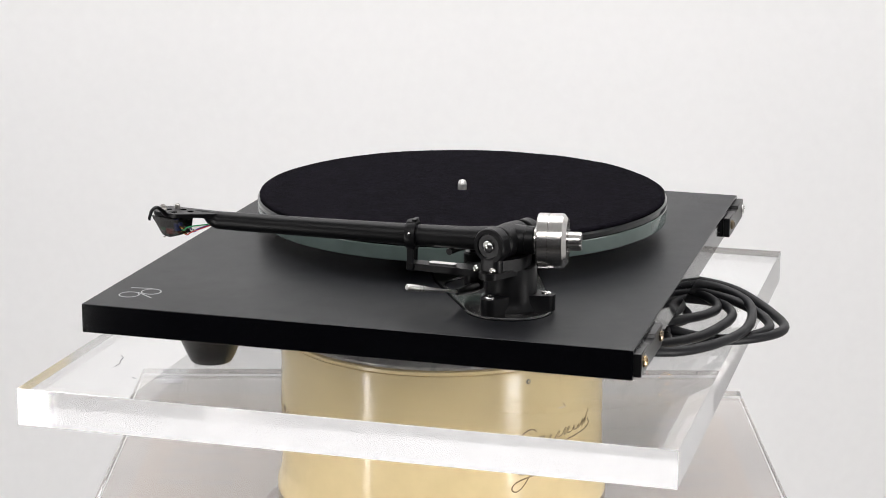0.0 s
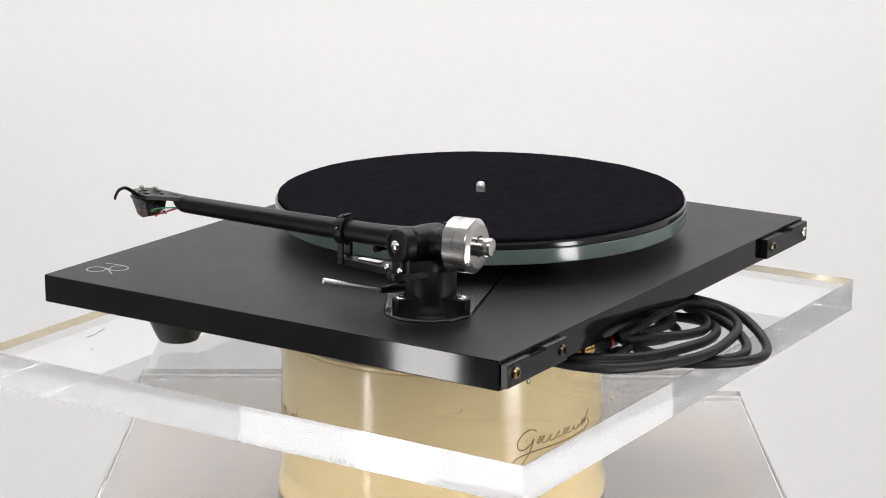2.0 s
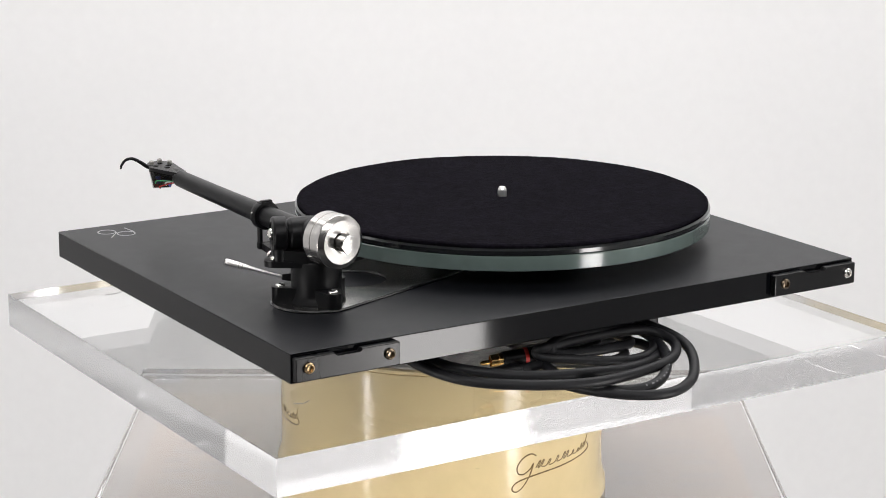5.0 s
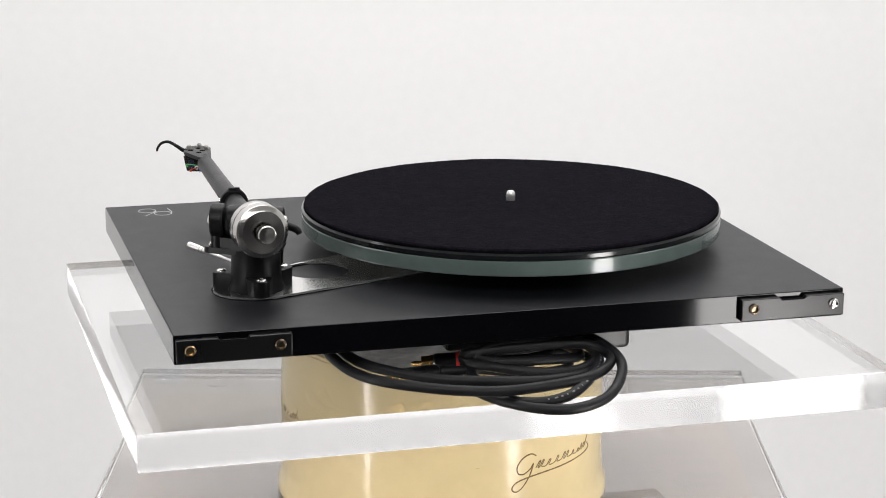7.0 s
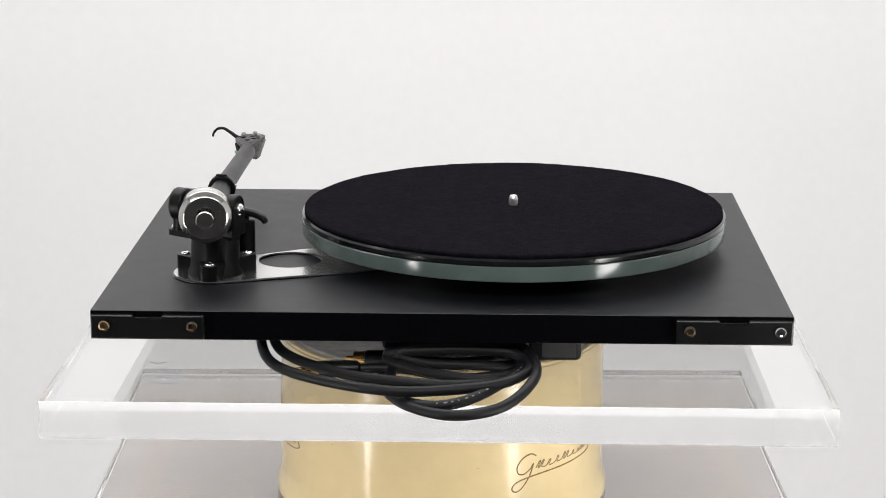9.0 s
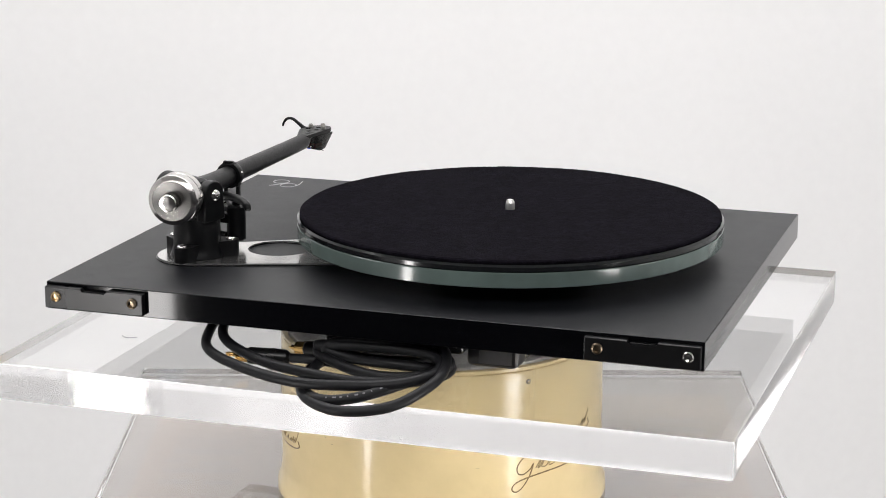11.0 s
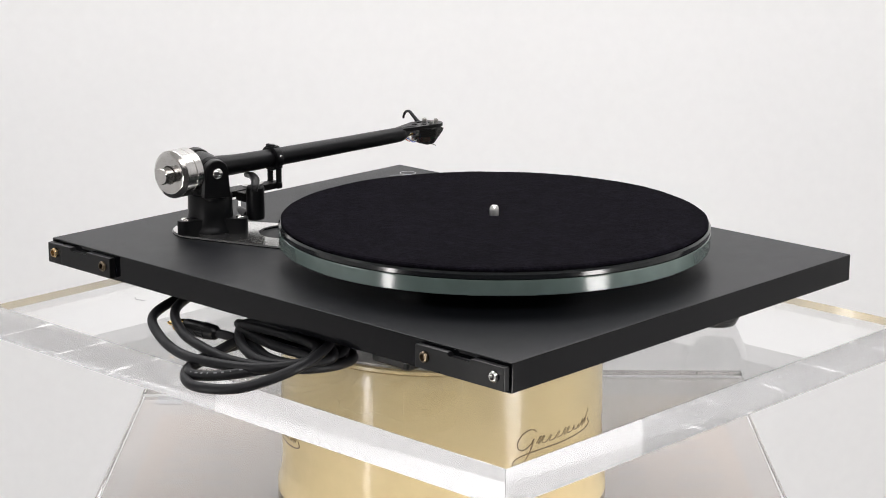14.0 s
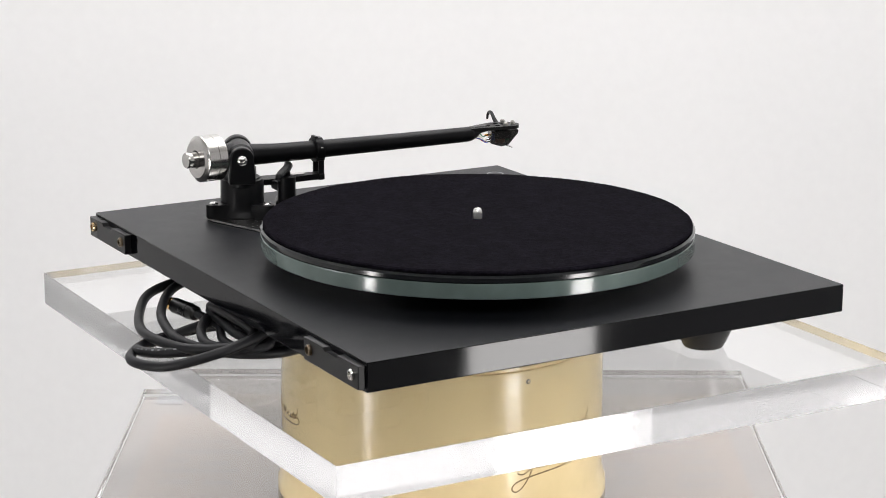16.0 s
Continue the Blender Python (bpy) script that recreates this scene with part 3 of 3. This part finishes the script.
for a, b in zip(rows_, rows_[1:]):
    for k in range(4):
        cart.faces.new((a[k], a[(k + 1) % 4], b[(k + 1) % 4], b[k]))
cart.faces.new(rows_[0][::-1]), cart.faces.new(rows_[-1])
bmesh.ops.recalc_face_normals(cart, faces=cart.faces[:])
bmesh.ops.bevel(cart, geom=cart.edges[:], offset=0.0006, segments=2, profile=0.5, affect="EDGES")
shell = part("cartridge", cart, CART, arm, "smoked clear cartridge shell")
shell.visible_shadow = False


def inner(name, a, b, mat, label=""):
    bm = box(a, b, 0.0005, 1)
    bmesh.ops.transform(bm, matrix=HS, verts=bm.verts[:])
    return part(name, bm, mat, arm, label)


inner("generator_block", (-0.004, -0.0055, 0.0600), (0.008, 0.0055, 0.0668), PLASTIC)
inner("coil", (-0.003, 0.0010, 0.0560), (0.003, 0.0048, 0.0600), RED, "red coil")
inner("coil", (-0.003, -0.0048, 0.0565), (0.003, -0.0010, 0.0605), COPPER, "copper coil")
inner("coil", (0.0035, 0.0008, 0.0580), (0.0072, 0.0046, 0.0625), GREEN, "green coil")
inner("coil", (-0.0078, 0.0012, 0.0585), (-0.0042, 0.0048, 0.0640), BLUE, "blue coil")
sty = tube([HS @ Vector((0.002, 0, 0.0540)), HS @ Vector((0.008, 0, 0.0525)), HS @ Vector((0.0105, 0, 0.0512))], 0.0005, 6, 4)
part("stylus", sty, STEEL, arm)
for v, z, mat, dip in ((0.0045, 0.0615, GREEN, 0.004), (0.0020, 0.0575, RED, 0.003), (-0.0020, 0.0600, WHITE_WIRE, 0.005), (-0.0045, 0.0585, BLUE, 0.004)):
    pts = [HS @ Vector((-0.0080, v, z)), HS @ Vector((-0.0125, v * 1.2, z - dip * 0.4)), HS @ Vector((-0.0160, v * 0.9, z + 0.001)), NOSE + Vector((v * 0.3, 0.001, -0.002))]
    part("wire", tube(pts, 0.00042, 6, 6), mat, arm)
    pin = tube([HS @ Vector((-0.0075, v, z)), HS @ Vector((-0.0115, v * 1.1, z - dip * 0.2))], 0.0009, 8, 2)
    part("wire_clip", pin, BRASS if v > 0 else STEEL, arm)

# arm clip and its bracket
CLIP = along((0.1545, 0.0270, 0.0658), (0.1545, 0.0200, 0.0658))
rest = part("arm_rest", slab(hull([(0.1560, 0.0660, 0.0075), (0.1535, 0.0235, 0.0045)]), 0.0430, 0.0475, [(0.1545, 0.0420, 0.0024), (0.1552, 0.0500, 0.0024)], 0), SATIN, deck, "slim black arm rest bracket")
for x in (0.1474, 0.1570):
    part("upright", box((x, 0.0206, 0.0432), (x + 0.0022, 0.0250, 0.0600), 0.0006), SATIN, rest)
part("saddle", box((0.1466, 0.0200, 0.0580), (0.1600, 0.0272, 0.0606), 0.0010), SATIN, rest)
part("foot_bar", box((0.1467, 0.0204, 0.0428), (0.1598, 0.0254, 0.0478), 0.0010), SATIN, rest)
part("clip", ringed([(0.0066, 0.0), (0.0094, 0.0003), (0.0097, 0.0012), (0.0097, 0.0058), (0.0094, 0.0067), (0.0066, 0.0070)], 32, CLIP), SATIN, rest, "black ring clip round the arm")
part("latch", box((0.1494, 0.0200, 0.0722), (0.1594, 0.0270, 0.0754), 0.0016), SATIN, rest)
part("latch_bar", box((0.1504, 0.0238, 0.0750), (0.1584, 0.0268, 0.0764), 0.0006), SATIN, rest)
for x in (0.1452, 0.1638):
    screw(rest, (x, 0.0235, 0.0680), (x - 0.1545, 0, 0.001), 0.0010, 0.0008, CHROME)
part("bias_slider", slab(hull([(0.1552, 0.0500, 0.0028), (0.1542, 0.0370, 0.0028)]), 0.0476, 0.0484), CHROME, rest, "bright steel slider")

# cueing lift
lift = part("cueing_lift", turned([(0.0062, 0.0275), (0.0068, 0.0285), (0.0068, 0.0515), (0.0060, 0.0525), (0.0030, 0.0527), (0.0030, 0.0550)], 28, Matrix.Translation((0.1345, 0.0590, 0))), SATIN, deck, "black cueing lift cylinder")
part("lift_bridge", box((0.1330, 0.0560, 0.0400), (0.1500, 0.0650, 0.0470), 0.0012), SATIN, lift)
part("lift_arm", tube([(0.1560, 0.0480, 0.0562), (0.1460, 0.0515, 0.0572), (0.1345, 0.0590, 0.0574), (0.1255, 0.0665, 0.0572), (0.1205, 0.0715, 0.0556), (0.1190, 0.0732, 0.0530)], [0.0024, 0.0030, 0.0033, 0.0031, 0.0029, 0.0021], 12, 8, 0.9), SATIN, lift, "curved black lift arm")
part("lever_root", tube([(0.1400, 0.0620, 0.0300), (0.1470, 0.0590, 0.0302), (0.1530, 0.0566, 0.0304), (0.1585, 0.0540, 0.0306)], [0.0032, 0.0032, 0.0028, 0.0020], 12, 6), SATIN, lift)
LV0, LV1 = Vector((0.1575, 0.0545, 0.0306)), Vector((0.1872, 0.0291, 0.0395))
part("lever", tube([LV0.lerp(LV1, k) for k in (0, 0.35, 0.55, 0.68, 0.80, 0.97, 1.0)], [0.0009, 0.0010, 0.0013, 0.0018, 0.0021, 0.0022, 0.0017], 16, 5), SATIN_STEEL, lift, "bright steel cueing lever")
for k in (0.70, 0.76, 0.82):
    c = LV0.lerp(LV1, k)
    part("lever_groove", ringed([(0.0014, -0.00018), (0.0021, -0.00018), (0.0021, 0.00018), (0.0014, 0.00018)], 16, along(c, LV1)), DULL_STEEL, lift)

# ---- signal leads, coiled behind the plinth ----
leads = thing("phono_cable", "coiled black twin signal cable with gilt plugs", "cable")
SPIN.append(leads)
CR = 0.0034
ZL = PLATE_T + CR + 0.0002
cable_a = [(0.1130, 0.070, 0.000), (0.1160, 0.110, -0.004), (0.1140, 0.150, -0.011), (0.1000, 0.185, -0.0148), (0.0650, 0.207, -0.0178), (0.026, 0.221, -0.0186), (-0.010, 0.222, -0.0172),
           (-0.042, 0.2130, -0.0155), (-0.060, 0.191, -0.0125), (-0.051, 0.172, -0.0085), (-0.018, 0.170, -0.0066), (0.024, 0.170, -0.0085), (0.031, 0.164, -0.0120), (0.029, 0.168, -0.0155),
           (0.016, 0.179, -0.0160), (-0.004, 0.190, -0.0175), (-0.027, 0.195, -0.0185), (-0.047, 0.187, -0.0175), (-0.060, 0.167, -0.0150), (-0.050, 0.163, -0.0090), (-0.022, 0.168, -0.0048), (0.010, 0.168, -0.0050), (0.024, 0.171, -0.0105),
           (0.006, 0.168, -0.0165), (-0.022, 0.170, -0.0170), (-0.050, 0.158, -0.0200), (-0.042, 0.138, -0.0160), (-0.010, 0.130, -0.0140), (0.012, 0.112, -0.0120)]
cable_b = [(0.1040, 0.070, 0.000), (0.1080, 0.110, -0.003), (0.1060, 0.146, -0.009), (0.0920, 0.172, -0.0125), (0.0590, 0.193, -0.0162), (0.026, 0.204, -0.0172), (-0.010, 0.208, -0.0185),
           (-0.042, 0.196, -0.0195), (-0.057, 0.168, -0.0215), (-0.050, 0.138, -0.0235), (-0.020, 0.122, -0.0250), (0.014, 0.124, ZL), (0.033, 0.150, ZL), (0.033, 0.186, ZL), (0.017, 0.224, ZL),
           (-0.013, 0.244, ZL), (-0.044, 0.232, -0.0240), (-0.063, 0.204, -0.0145), (-0.061, 0.176, -0.0085), (-0.048, 0.156, -0.0060), (-0.022, 0.146, -0.0090), (0.004, 0.147, -0.0140), (0.027, 0.164, -0.0195),
           (0.024, 0.205, -0.0262), (0.004, 0.233, -0.0240), (-0.020, 0.230, -0.0215), (-0.043, 0.206, -0.0172), (-0.056, 0.177, -0.0150), (-0.048, 0.160, -0.0090), (-0.018, 0.150, -0.0055), (0.010, 0.120, -0.0055)]
for pts in (cable_a, cable_b):
    part("lead", tube(pts, CR, 20, 6), CABLE, leads)
# the pale print on the sheath, too small to read
line = smooth_path(cable_b, 6)
for k in range(146, 164, 1):
    p, d = line[k], (line[k + 1] - line[k - 1]).normalized()
    out = Vector((-0.1, 0.7, 0.75))
    out = (out - d * out.dot(d)).normalized()
    m = Matrix.Translation(p + out * (CR - 0.00005)) @ Matrix((d, out.cross(d), out)).transposed().to_4x4()
    pb_ = box((-0.0012, -0.0005, 0), (0.0011 - 0.0007 * (k % 3), 0.0005, 0.00012))
    bmesh.ops.transform(pb_, matrix=m, verts=pb_.verts[:])
    part("print_bar", pb_, PALE_INK, leads)


def plug(tip, back, band):
    tip, back = Vector(tip), Vector(back)
    m = along(back, tip)
    n = (tip - back).length
    body = part("plug", turned([(0.0036, 0.0), (0.0052, 0.002), (0.0056, 0.006), (0.0056, n - 0.0160), (0.0050, n - 0.0148)], 28, m), PLASTIC, leads, "black plug sleeve")
    part("band", ringed([(0.0054, 0.009), (0.0059, 0.009), (0.0059, 0.0115), (0.0054, 0.0115)], 28, m), band, body)
    part("collar", ringed([(0.0034, n - 0.0152), (0.0049, n - 0.0152), (0.0049, n - 0.0125), (0.0045, n - 0.0122), (0.0045, n - 0.0070), (0.0034, n - 0.0068)], 28, m), BRASS, body, "gilt plug collar")
    part("pin", turned([(0.0014, n - 0.0148), (0.0016, n - 0.002), (0.0008, n)], 16, m), BRASS, body, "gilt pin")


plug((0.0603, 0.1420, -0.0215), (0.0210, 0.1540, -0.0180), RED)
plug((0.0900, 0.1800, -0.0182), (0.0490, 0.1700, -0.0200), PLASTIC)

for pts in ([(0.0215, 0.1538, -0.0180), (0.008, 0.158, -0.0182), (-0.014, 0.156, -0.0195), (-0.034, 0.142, -0.0210), (-0.040, 0.122, -0.0200)],
            [(0.0495, 0.1701, -0.0200), (0.037, 0.1695, -0.0198), (0.018, 0.167, -0.0215), (-0.010, 0.176, -0.0235), (-0.036, 0.170, -0.0240), (-0.046, 0.150, -0.0235)]):
    part("lead", tube(pts, CR * 0.92, 16, 6), CABLE, leads)

# ---- turning ----


def motions():
    for ob in SPIN:
        walk(ob, [(float(t), pose(0, 0, 0, 0, 0, 254.38 - 8.419 * t)) for t in range(17)])


motions()
